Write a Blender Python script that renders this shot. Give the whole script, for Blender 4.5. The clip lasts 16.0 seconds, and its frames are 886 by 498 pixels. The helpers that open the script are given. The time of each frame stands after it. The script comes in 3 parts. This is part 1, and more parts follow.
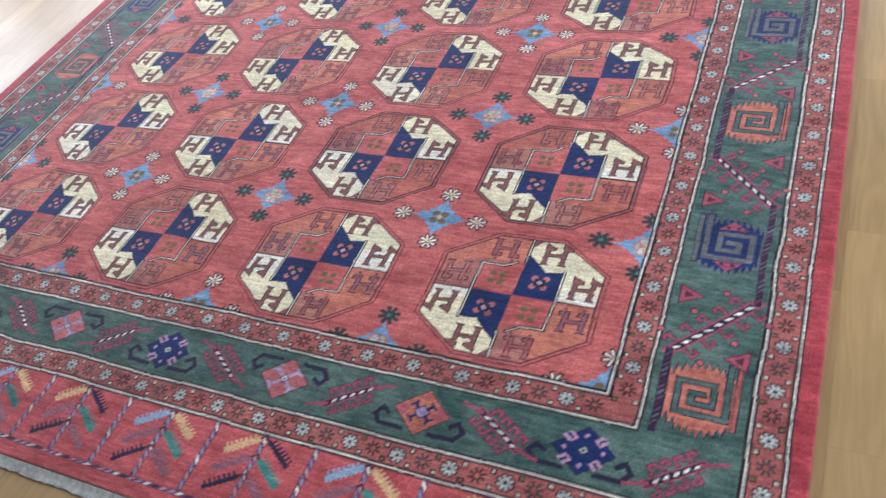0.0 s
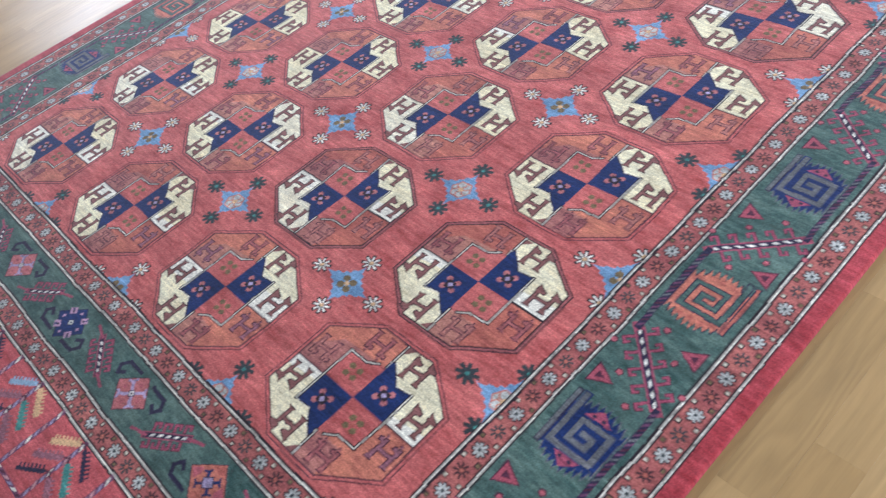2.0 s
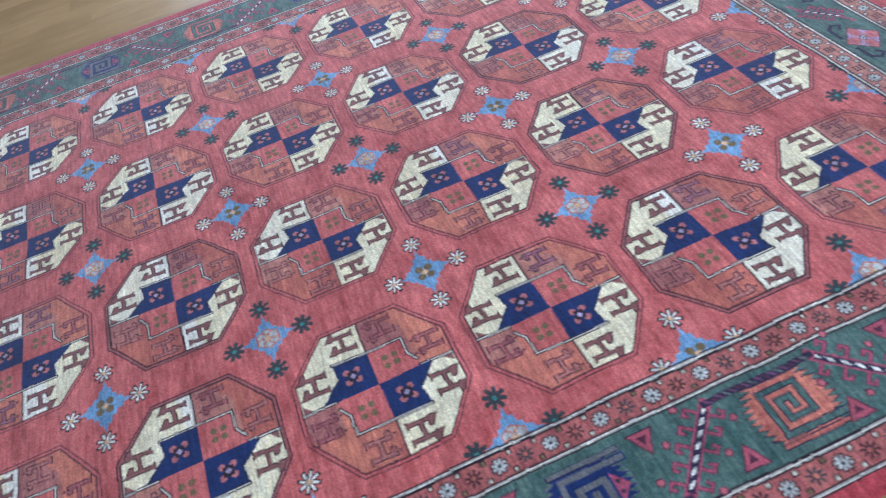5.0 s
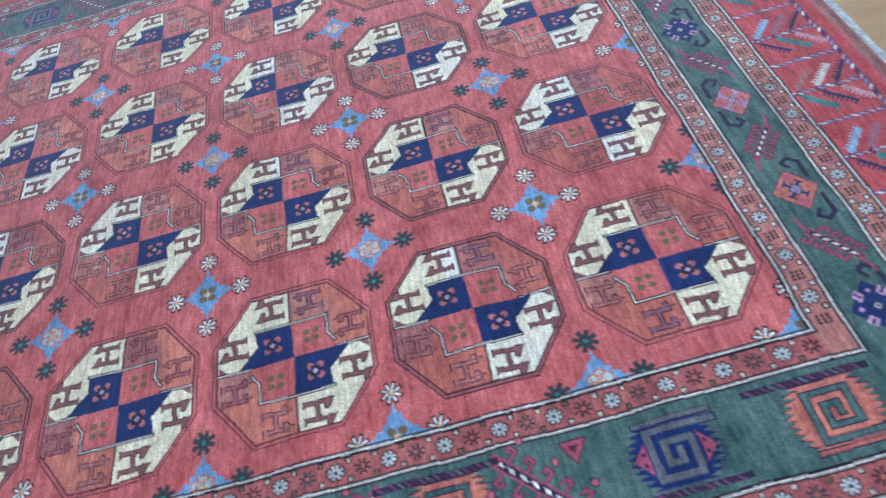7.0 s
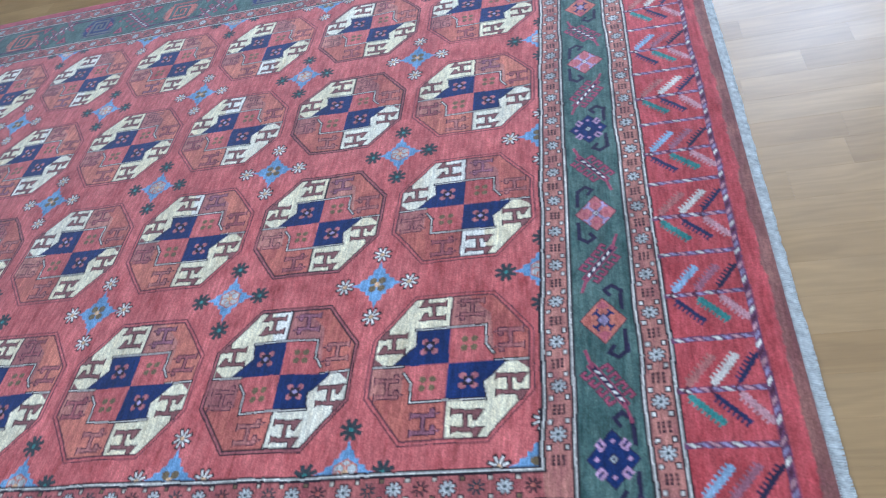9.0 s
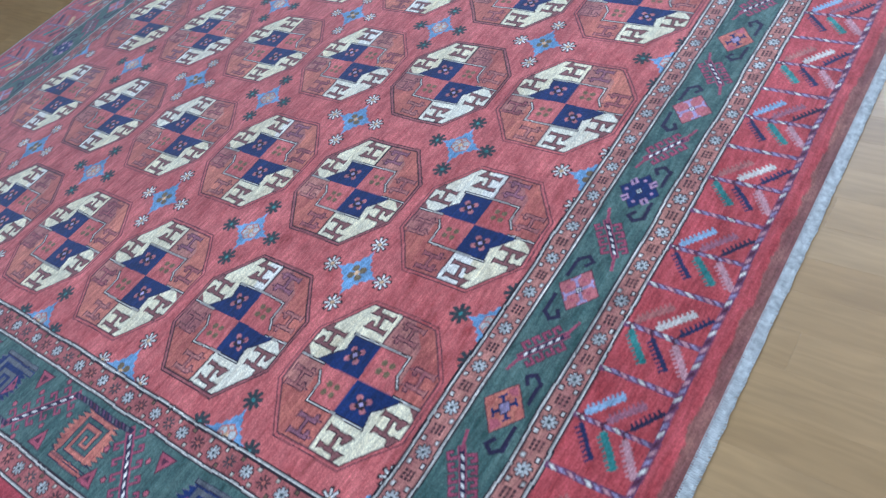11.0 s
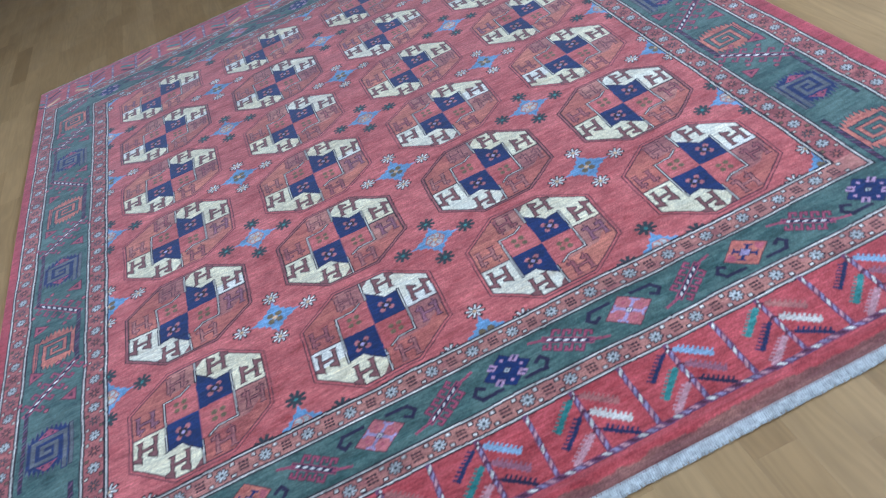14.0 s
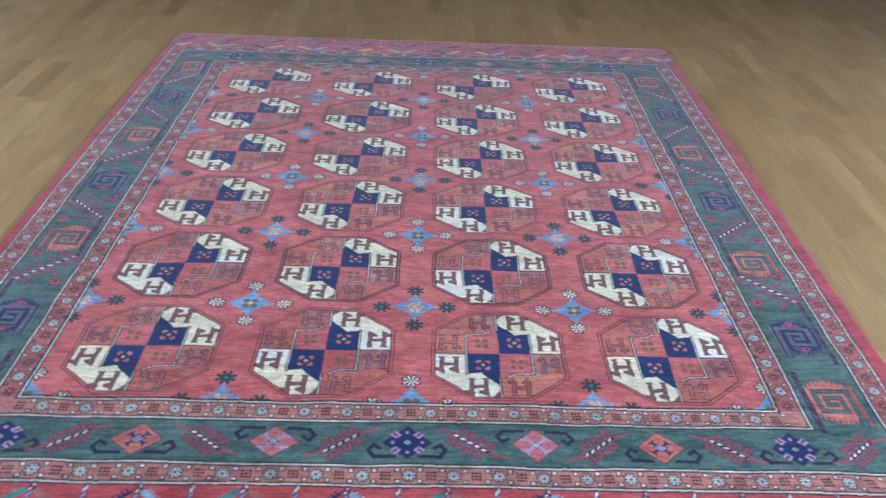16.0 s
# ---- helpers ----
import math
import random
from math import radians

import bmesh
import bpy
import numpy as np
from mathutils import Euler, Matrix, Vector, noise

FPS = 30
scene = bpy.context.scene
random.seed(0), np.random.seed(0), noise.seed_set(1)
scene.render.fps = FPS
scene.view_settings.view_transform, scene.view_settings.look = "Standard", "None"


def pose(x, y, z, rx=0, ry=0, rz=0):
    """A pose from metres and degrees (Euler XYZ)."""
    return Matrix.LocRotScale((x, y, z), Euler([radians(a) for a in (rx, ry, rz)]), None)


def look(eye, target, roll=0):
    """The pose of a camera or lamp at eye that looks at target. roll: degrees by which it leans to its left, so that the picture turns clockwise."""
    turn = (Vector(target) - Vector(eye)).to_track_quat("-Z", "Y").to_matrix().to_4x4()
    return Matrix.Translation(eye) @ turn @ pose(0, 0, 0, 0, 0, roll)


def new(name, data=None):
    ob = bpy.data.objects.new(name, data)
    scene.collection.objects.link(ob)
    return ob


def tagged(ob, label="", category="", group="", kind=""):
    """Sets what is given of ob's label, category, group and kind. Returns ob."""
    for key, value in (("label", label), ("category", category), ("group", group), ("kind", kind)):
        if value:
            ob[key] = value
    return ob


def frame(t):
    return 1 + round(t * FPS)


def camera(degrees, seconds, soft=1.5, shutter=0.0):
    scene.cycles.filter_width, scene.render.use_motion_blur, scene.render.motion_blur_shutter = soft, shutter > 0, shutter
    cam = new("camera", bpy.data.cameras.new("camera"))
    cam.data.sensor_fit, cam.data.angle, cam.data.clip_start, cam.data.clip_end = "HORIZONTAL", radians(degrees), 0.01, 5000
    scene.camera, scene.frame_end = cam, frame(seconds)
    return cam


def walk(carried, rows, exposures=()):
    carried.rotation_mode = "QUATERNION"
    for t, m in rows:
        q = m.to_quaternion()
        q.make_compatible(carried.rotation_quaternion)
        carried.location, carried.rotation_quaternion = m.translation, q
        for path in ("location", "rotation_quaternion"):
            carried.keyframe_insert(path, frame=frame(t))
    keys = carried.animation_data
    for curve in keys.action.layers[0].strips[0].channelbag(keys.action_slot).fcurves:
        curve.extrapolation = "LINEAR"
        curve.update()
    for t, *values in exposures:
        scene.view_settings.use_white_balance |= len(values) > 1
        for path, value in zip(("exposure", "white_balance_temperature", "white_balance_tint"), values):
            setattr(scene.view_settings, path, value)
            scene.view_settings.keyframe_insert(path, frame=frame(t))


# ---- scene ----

cam = camera(59.73, 16.0, 1.15, 0.3)
PATH = [
    (0, (-1.0577, 1.6395, 1.1466), (-0.2822, 0.5154, -0.3145), -17.36),
    (0.5, (-1.1546, 1.5143, 1.1460), (-0.2955, 0.4434, -0.3083), -17.09),
    (1, (-1.2104, 1.3469, 1.1481), (-0.3545, 0.3433, -0.3553), -12.99),
    (1.5, (-1.3265, 1.2007, 1.1480), (-0.2891, 0.3337, -0.3258), -12.29),
    (2, (-1.4154, 1.0636, 1.1612), (-0.2646, 0.3394, -0.3055), -16.33),
    (2.5, (-1.4466, 0.8807, 1.1470), (-0.2461, 0.2344, -0.3162), -18.06),
    (3, (-1.4697, 0.7091, 1.1492), (-0.2521, 0.1102, -0.3201), -19.65),
    (3.2, (-1.4904, 0.6359, 1.1446), (-0.2195, 0.1026, -0.3047), -19.62),
    (5.3, (-1.4853, 0.0182, 1.1059), (-0.0574, -0.1219, -0.2875), -17.58),
    (5.5, (-1.5052, -0.0691, 1.1052), (-0.0665, -0.1322, -0.2827), -18.47),
    (6, (-1.5336, -0.2646, 1.1101), (-0.1162, -0.2287, -0.3004), -20.25),
    (6.5, (-1.4854, -0.4021, 1.1102), (-0.1177, -0.3620, -0.3485), -18.50),
    (7, (-1.4724, -0.5390, 1.1217), (-0.1380, -0.4557, -0.3658), -18.16),
    (7.5, (-1.5246, -0.7298, 1.1443), (-0.1755, -0.5667, -0.3231), -18.48),
    (8, (-1.5377, -0.8715, 1.1576), (-0.1496, -0.6413, -0.2638), -18.42),
    (8.2, (-1.5130, -0.9268, 1.1577), (-0.1262, -0.6704, -0.2604), -18.53),
    (10.3, (-1.2341, -1.5775, 1.1390), (-0.1521, -0.6513, -0.2651), -22.61),
    (10.5, (-1.1673, -1.6018, 1.1461), (-0.1424, -0.6377, -0.2751), -22.36),
    (11, (-1.0205, -1.6964, 1.1516), (-0.1193, -0.6143, -0.2686), -21.96),
    (11.5, (-0.8940, -1.8418, 1.1605), (-0.1369, -0.6097, -0.2210), -21.92),
    (12, (-0.7720, -1.9300, 1.1593), (-0.1275, -0.5751, -0.1631), -22.18),
    (12.5, (-0.5774, -1.9481, 1.1460), (-0.0251, -0.5485, -0.1716), -22.09),
    (13, (-0.4302, -1.9977, 1.1486), (0.0455, -0.5872, -0.1871), -21.86),
    (13.5, (-0.2683, -2.1052, 1.1605), (0.0263, -0.6099, -0.1346), -22.96),
    (14, (-0.1259, -2.1032, 1.1634), (0.0220, -0.5750, -0.1182), -22.20),
    (14.5, (-0.0168, -2.0672, 1.1934), (0.0851, -0.5000, -0.0449), -16.38),
    (15, (0.0809, -2.1217, 1.2181), (0.0354, -0.4935, 0.0576), -10.81),
    (15.5, (0.0625, -2.1745, 1.2260), (-0.0365, -0.5055, 0.1285), -5.63),
    (16, (0.0015, -2.2429, 1.2204), (0.0709, -0.5762, 0.1170), 2.95),
]
walk(cam, [(t, look(eye, target, roll)) for t, eye, target, roll in PATH],
     exposures=[(0, 0.83, 5900, 14.5), (3.2, 0.77, 5540, 14.5), (5.3, 0.61, 5210, 13.5), (8.2, 0.62, 5050, 11.5), (10.3, 0.59, 4960, 11.5), (14, 0.52, 4930, 11.5), (16, 0.50, 5150, 12.5)])

# ---------------------------------------------------------------- world, daylight, room size
ROOM = (-3.6, 3.5, -4.2, 4.9)          # x0, x1, y0, y1
FLOOR_Z, CEIL_Z = -0.010, 2.50

world = bpy.data.worlds.new("daylight")
scene.world = world
world.use_nodes = True
wn = world.node_tree.nodes
sky = wn.new("ShaderNodeTexSky")
sky.sky_type = "NISHITA"
sky.sun_disc = False
sky.sun_elevation, sky.sun_rotation = radians(38), radians(200)
wn["Background"].inputs["Strength"].default_value = 0.12
world.node_tree.links.new(sky.outputs["Color"], wn["Background"].inputs["Color"])


def window_light(name, m, sx, sy, watts, colour):
    data = bpy.data.lights.new(name, "AREA")
    data.shape, data.size, data.size_y, data.energy, data.color = "RECTANGLE", sx, sy, watts, colour
    ob = new(name, data)
    ob.matrix_world = m
    return ob


# windows, all out of view: two in the wall at y0, one in the wall at x0, two in the wall at x1
WIN_SOUTH = [(-2.6, -0.9), (-0.2, 1.5)]         # x spans
# added as fill: brightens the rug and floor on this side
WIN_WEST = [(-0.9, 0.8)]           # y spans
# the second span is added to even the light across the rug
WIN_EAST = [(-3.3, -1.7), (-1.3, 0.3)]
WIN_Z = (0.90, 2.35)
COOL = (0.90, 0.95, 1.0)
for a, b in WIN_SOUTH:
    window_light("window_light_south", look(((a + b) / 2, ROOM[2] - 0.05, 1.62), ((a + b) / 2, 0, 1.4)), b - a, 1.4, 13, COOL)
for a, b in WIN_WEST:
    window_light("window_light_west", look((ROOM[0] - 0.05, (a + b) / 2, 1.62), (0, (a + b) / 2, 1.4)), b - a, 1.4, 70, COOL)
for (a, b), watts in zip(WIN_EAST, (64, 60)):
    window_light("window_light_east", look((ROOM[1] + 0.05, (a + b) / 2, 1.62), (0, (a + b) / 2, 1.4)), b - a, 1.4, watts, COOL)


# ---------------------------------------------------------------- materials
def nodes_of(name, rough=0.8):
    m = bpy.data.materials.new(name)
    m.use_nodes = True
    nt = m.node_tree
    b = nt.nodes["Principled BSDF"]
    b.inputs["Roughness"].default_value = rough
    return m, nt, b


def noise_node(nt, vec, scale, detail=3.0, rough=0.55):
    n = nt.nodes.new("ShaderNodeTexNoise")
    n.inputs["Scale"].default_value, n.inputs["Detail"].default_value, n.inputs["Roughness"].default_value = scale, detail, rough
    if vec is not None:
        nt.links.new(vec, n.inputs["Vector"])
    return n


def mapped(nt, vec, scale, loc=None):
    n = nt.nodes.new("ShaderNodeMapping")
    n.inputs["Scale"].default_value = scale
    nt.links.new(vec, n.inputs["Vector"])
    if loc is not None:
        nt.links.new(loc, n.inputs["Location"])
    return n.outputs["Vector"]


def remap(nt, val, lo, hi, a, b):
    n = nt.nodes.new("ShaderNodeMapRange")
    n.inputs["From Min"].default_value, n.inputs["From Max"].default_value = lo, hi
    n.inputs["To Min"].default_value, n.inputs["To Max"].default_value = a, b
    nt.links.new(val, n.inputs["Value"])
    return n.outputs["Result"]


def mult(nt, col, val):
    n = nt.nodes.new("ShaderNodeMix")
    n.data_type, n.blend_type = "RGBA", "MULTIPLY"
    n.inputs[0].default_value = 1.0
    nt.links.new(col, n.inputs[6])
    nt.links.new(val, n.inputs[7])
    return n.outputs[2]


def bump(nt, b, height, strength, dist):
    n = nt.nodes.new("ShaderNodeBump")
    n.inputs["Strength"].default_value, n.inputs["Distance"].default_value = strength, dist
    nt.links.new(height, n.inputs["Height"])
    nt.links.new(n.outputs["Normal"], b.inputs["Normal"])


def wool_material():
    """Knotted pile: dyed colours per knot, weft-wise streaks in the dye, fibre relief, soft sheen."""
    m, nt, b = nodes_of("knotted_wool", 0.95)
    at = nt.nodes.new("ShaderNodeAttribute")
    at.attribute_name = "dye"
    geo = nt.nodes.new("ShaderNodeNewGeometry")
    pos = geo.outputs["Position"]
    streak = noise_node(nt, mapped(nt, pos, (24, 170, 1)), 1.0, 4.0)
    weft = noise_node(nt, mapped(nt, pos, (1.3, 17, 1)), 1.0, 2.0)
    fibre = noise_node(nt, mapped(nt, pos, (260, 420, 200)), 1.0, 2.0)
    blot = noise_node(nt, mapped(nt, pos, (13, 22, 1)), 1.0, 5.0, 0.65)
    c = mult(nt, at.outputs["Color"], remap(nt, streak.outputs["Fac"], 0.3, 0.7, 0.79, 1.21))
    c = mult(nt, c, remap(nt, weft.outputs["Fac"], 0.3, 0.7, 0.90, 1.10))
    c = mult(nt, c, remap(nt, fibre.outputs["Fac"], 0.3, 0.7, 0.88, 1.12))
    c = mult(nt, c, remap(nt, blot.outputs["Fac"], 0.3, 0.7, 0.84, 1.16))
    nt.links.new(c, b.inputs["Base Color"])
    b.inputs["Specular IOR Level"].default_value = 0.10
    b.inputs["Sheen Weight"].default_value = 0.28
    b.inputs["Sheen Roughness"].default_value = 0.45
    add = nt.nodes.new("ShaderNodeMath")
    add.operation = "ADD"
    nt.links.new(streak.outputs["Fac"], add.inputs[0])
    nt.links.new(fibre.outputs["Fac"], add.inputs[1])
    bump(nt, b, add.outputs[0], 0.25, 0.0014)
    return m


def oak_material():
    """Lacquered oak staves: tone by stave, cathedral grain, pores, satin lacquer."""
    m, nt, b = nodes_of("lacquered_oak", 0.35)
    geo = nt.nodes.new("ShaderNodeNewGeometry")
    oi = nt.nodes.new("ShaderNodeObjectInfo")
    s = nt.nodes.new("ShaderNodeMath")
    s.operation = "ADD"
    nt.links.new(geo.outputs["Random Per Island"], s.inputs[0])
    nt.links.new(oi.outputs["Random"], s.inputs[1])
    fr = nt.nodes.new("ShaderNodeMath")
    fr.operation = "FRACT"
    nt.links.new(s.outputs[0], fr.inputs[0])
    rnd = fr.outputs[0]
    shift = nt.nodes.new("ShaderNodeCombineXYZ")
    for k, f in enumerate((37.0, 91.0, 13.0)):
        mm = nt.nodes.new("ShaderNodeMath")
        mm.operation = "MULTIPLY"
        mm.inputs[1].default_value = f
        nt.links.new(rnd, mm.inputs[0])
        nt.links.new(mm.outputs[0], shift.inputs[k])
    pos = geo.outputs["Position"]
    vec = mapped(nt, pos, (1, 1, 1), shift.outputs[0])
    tone = nt.nodes.new("ShaderNodeValToRGB")
    e = tone.color_ramp.elements
    e[0].position, e[0].color = 0.0, (0.276, 0.171, 0.066, 1)
    e[1].position, e[1].color = 1.0, (0.400, 0.266, 0.116, 1)
    for p, c in ((0.07, (0.334, 0.213, 0.086, 1)), (0.4, (0.356, 0.231, 0.096, 1)), (0.8, (0.380, 0.249, 0.106, 1))):
        k = e.new(p)
        k.color = c
    nt.links.new(rnd, tone.inputs["Fac"])
    wav = nt.nodes.new("ShaderNodeTexWave")
    wav.wave_type, wav.bands_direction = "BANDS", "X"
    wav.inputs["Scale"].default_value = 15.0
    wav.inputs["Distortion"].default_value = 16.0
    wav.inputs["Detail"].default_value = 2.5
    wav.inputs["Detail Scale"].default_value = 1.3
    nt.links.new(mapped(nt, vec, (1.0, 0.16, 1.0)), wav.inputs["Vector"])
    pore = noise_node(nt, mapped(nt, vec, (420, 14, 1)), 1.0, 3.0)
    cloud = noise_node(nt, mapped(nt, vec, (16, 3.2, 1)), 1.0, 4.0, 0.6)
    swing = nt.nodes.new("ShaderNodeMath")
    swing.operation = "PINGPONG"
    swing.inputs[1].default_value = 0.07
    nt.links.new(rnd, swing.inputs[0])
    low = nt.nodes.new("ShaderNodeMath")
    low.operation = "SUBTRACT"
    low.inputs[0].default_value = 0.985
    nt.links.new(swing.outputs[0], low.inputs[1])
    fig = nt.nodes.new("ShaderNodeMapRange")
    fig.inputs["To Max"].default_value = 1.04
    nt.links.new(wav.outputs["Fac"], fig.inputs["Value"])
    nt.links.new(low.outputs[0], fig.inputs["To Min"])
    c = mult(nt, tone.outputs["Color"], fig.outputs["Result"])
    c = mult(nt, c, remap(nt, pore.outputs["Fac"], 0.35, 0.7, 0.965, 1.03))
    c = mult(nt, c, remap(nt, cloud.outputs["Fac"], 0.3, 0.7, 0.87, 1.13))
    nt.links.new(c, b.inputs["Base Color"])
    smear = noise_node(nt, pos, 3.0, 4.0)
    nt.links.new(remap(nt, smear.outputs["Fac"], 0.3, 0.7, 0.31, 0.46), b.inputs["Roughness"])
    b.inputs["Coat Weight"].default_value = 0.0
    b.inputs["Specular IOR Level"].default_value = 0.43
    bump(nt, b, pore.outputs["Fac"], 0.12, 0.0006)
    return m


def plain_material(name, colour, rough, vary=0.08, scale=14.0, relief=0.0008, metal=0.0):
    m, nt, b = nodes_of(name, rough)
    geo = nt.nodes.new("ShaderNodeNewGeometry")
    rgb = nt.nodes.new("ShaderNodeRGB")
    rgb.outputs[0].default_value = (*colour, 1)
    n1 = noise_node(nt, geo.outputs["Position"], scale, 4.0)
    n2 = noise_node(nt, geo.outputs["Position"], scale * 12, 3.0)
    c = mult(nt, rgb.outputs[0], remap(nt, n1.outputs["Fac"], 0.3, 0.7, 1 - vary, 1 + vary))
    c = mult(nt, c, remap(nt, n2.outputs["Fac"], 0.3, 0.7, 1 - vary / 2, 1 + vary / 2))
    nt.links.new(c, b.inputs["Base Color"])
    b.inputs["Metallic"].default_value = metal
    bump(nt, b, n2.outputs["Fac"], 0.3, relief)
    return m


WOOL = wool_material()
OAK = oak_material()
COTTON = plain_material("fringe_cotton", (0.53, 0.555, 0.525), 0.95, 0.3, 90.0, 0.001)
SUBFLOOR = plain_material("dark_joint", (0.33, 0.22, 0.115), 0.9)
PLASTER = plain_material("wall_plaster", (0.37, 0.355, 0.335), 0.9, 0.04, 3.0)
# near-black colour stands in for the dimness of the room's far end
SHADE_WALL = plain_material("wall_shade_dark", (0.07, 0.065, 0.055), 0.9, 0.06, 3.0)
CEILING = plain_material("ceiling_paint", (0.46, 0.45, 0.435), 0.95, 0.03, 3.0)
PAINT = plain_material("white_paint", (0.75, 0.75, 0.73), 0.5, 0.03, 6.0)
GREYPAINT = plain_material("pale_grey_paint", (0.40, 0.44, 0.47), 0.5, 0.05, 6.0)
RUBBER = plain_material("cable_rubber", (0.030, 0.022, 0.016), 0.75, 0.1, 30.0)
GLASS, gnt, gb = nodes_of("window_glass", 0.02)
gb.inputs["Transmission Weight"].default_value = 1.0
gb.inputs["IOR"].default_value = 1.45


# ---------------------------------------------------------------- mesh helpers
def box_into(bm, x0, x1, y0, y1, z0, z1, bevel=0.0):
    v = [bm.verts.new((x, y, z)) for x in (x0, x1) for y in (y0, y1) for z in (z0, z1)]
    fs = [bm.faces.new([v[i] for i in q]) for q in ((0, 1, 3, 2), (4, 6, 7, 5), (0, 4, 5, 1), (2, 3, 7, 6), (0, 2, 6, 4), (1, 5, 7, 3))]
    if bevel:
        es = list({e for f in fs for e in f.edges})
        bmesh.ops.bevel(bm, geom=es, offset=bevel, segments=2, affect="EDGES", profile=0.5)
    return bm


def part(name, bm, material, parent=None, label=""):
    me = bpy.data.meshes.new(name)
    bmesh.ops.recalc_face_normals(bm, faces=bm.faces)
    bm.to_mesh(me)
    bm.free()
    me.materials.append(material)
    ob = new(name, me)
    ob.parent = parent
    return tagged(ob, label)


def arrays_mesh(name, verts, quads, material, parent, label="", colours=None, smooth=True):
    """A mesh from numpy arrays of places and quads."""
    me = bpy.data.meshes.new(name)
    me.vertices.add(len(verts))
    me.vertices.foreach_set("co", verts.astype(np.float32).ravel())
    me.loops.add(len(quads) * 4)
    me.loops.foreach_set("vertex_index", quads.astype(np.int32).ravel())
    me.polygons.add(len(quads))
    me.polygons.foreach_set("loop_start", np.arange(0, len(quads) * 4, 4, dtype=np.int32))
    me.update(calc_edges=True)
    me.polygons.foreach_set("use_smooth", np.full(len(quads), smooth, dtype=bool))
    if colours is not None:
        a = me.attributes.new("dye", "FLOAT_COLOR", "POINT")
        rgba = np.ones((len(verts), 4), dtype=np.float32)
        rgba[:, :3] = colours
        a.data.foreach_set("color", rgba.ravel())
    me.materials.append(material)
    ob = new(name, me)
    ob.parent = parent
    return tagged(ob, label)


# ---------------------------------------------------------------- room shell
def room():
    x0, x1, y0, y1 = ROOM
    t = 0.2
    zb, zt = FLOOR_Z - 0.05, CEIL_Z

    def wall(name, spans_axis, lo, hi, fixed0, fixed1, windows, mat, label):
        bm = bmesh.new()
        cuts = [lo]
        for a, b in windows:
            cuts += [a, b]
        cuts.append(hi)
        for i in range(len(cuts) - 1):
            a, b = cuts[i], cuts[i + 1]
            bands = [(zb, zt)] if i % 2 == 0 else [(zb, WIN_Z[0]), (WIN_Z[1], zt)]
            for z0, z1 in bands:
                if spans_axis == "x":
                    box_into(bm, a, b, fixed0, fixed1, z0, z1)
                else:
                    box_into(bm, fixed0, fixed1, a, b, z0, z1)
        ob = part(name, bm, mat)
        return tagged(ob, label, "wall", kind="structure")

    wall("wall_south", "x", x0 - t, x1 + t, y0 - t, y0, WIN_SOUTH, PLASTER, "pale plaster wall with two wide windows, out of view")
    # out of view; its dark colour keeps bounce and reflections off the far floor
    wall("wall_north", "x", x0 - t, x1 + t, y1, y1 + t, [], SHADE_WALL, "unseen far wall, coloured near-black to keep that end dim")
    wall("wall_west", "y", y0, y1, x0 - t, x0, WIN_WEST, PLASTER, "pale plaster wall with one added wide window, out of view")
    wall("wall_east", "y", y0, y1, x1, x1 + t, WIN_EAST, PLASTER, "pale plaster wall with two wide windows, out of view")
    bm = bmesh.new()
    box_into(bm, x0 - t, x1 + t, y0 - t, y1 + t, CEIL_Z, CEIL_Z + 0.15)
    tagged(part("ceiling", bm, CEILING), "plain grey painted ceiling", "ceiling", kind="structure")
    n = 0
    for axis, spans in (("x", WIN_SOUTH), ("y", WIN_EAST), ("w", WIN_WEST)):
        for a, b in spans:
            n += 1
            base = tagged(new("window_%d" % n), "assumed white framed window, out of view, letting in daylight", "window", kind="structure")
            f = 0.05

            def bar(name, lo, hi, z0, z1, d=0.06, mat=PAINT):
                bm = bmesh.new()
                if axis == "x":
                    box_into(bm, lo, hi, y0 - 0.12 - d / 2, y0 - 0.12 + d / 2, z0, z1)
                else:
                    xc = x1 + 0.12 if axis == "y" else x0 - 0.12
                    box_into(bm, xc - d / 2, xc + d / 2, lo, hi, z0, z1)
                return part(name, bm, mat, base)
            bar("window_frame", a, b, WIN_Z[0], WIN_Z[0] + f)
            bar("window_frame", a, b, WIN_Z[1] - f, WIN_Z[1])
            bar("window_frame", a, a + f, WIN_Z[0] + f, WIN_Z[1] - f)
            bar("window_frame", b - f, b, WIN_Z[0] + f, WIN_Z[1] - f)
            g = bar("pane", a + f, b - f, WIN_Z[0] + f, WIN_Z[1] - f, 0.006, GLASS)
            g.visible_shadow = False

# ---------------------------------------------------------------- the rug's drawing
CELL = 0.0025                           # one knot
NX, NY = 926, 1150                       # knots across and along
HX, HY = NX * CELL / 2, NY * CELL / 2
FINE = 2                                # drawing steps per knot
STEP = CELL / FINE
PITCH_X, PITCH_Y = 0.415, 0.338        # medallion spacing
COLS, ROWS_N = 4, 6


def woven(u, v):
    """The weaver's drift: where a place of the drawing lies on the finished rug, which widens and leans towards one end."""
    a, b = np.clip(u, -FX, FX), np.clip(v, -FY, FY)
    x = 0.0076 + 1.0052 * a + 0.0086 * b + 0.0109 * a * b - 0.0184 * a * a + u - a
    # the two edges are not quite alike
    x = np.where(u < -OX, x + 0.20 * (-OX - u), x) + 0.03 * np.clip(u - FX, 0, 1) + 0.14 * np.clip(u - OX, 0, 1)
    y = 0.0113 + 1.0011 * b + 0.0078 * a + 0.0052 * a * b - 0.0161 * b * b + v - b
    return x, y



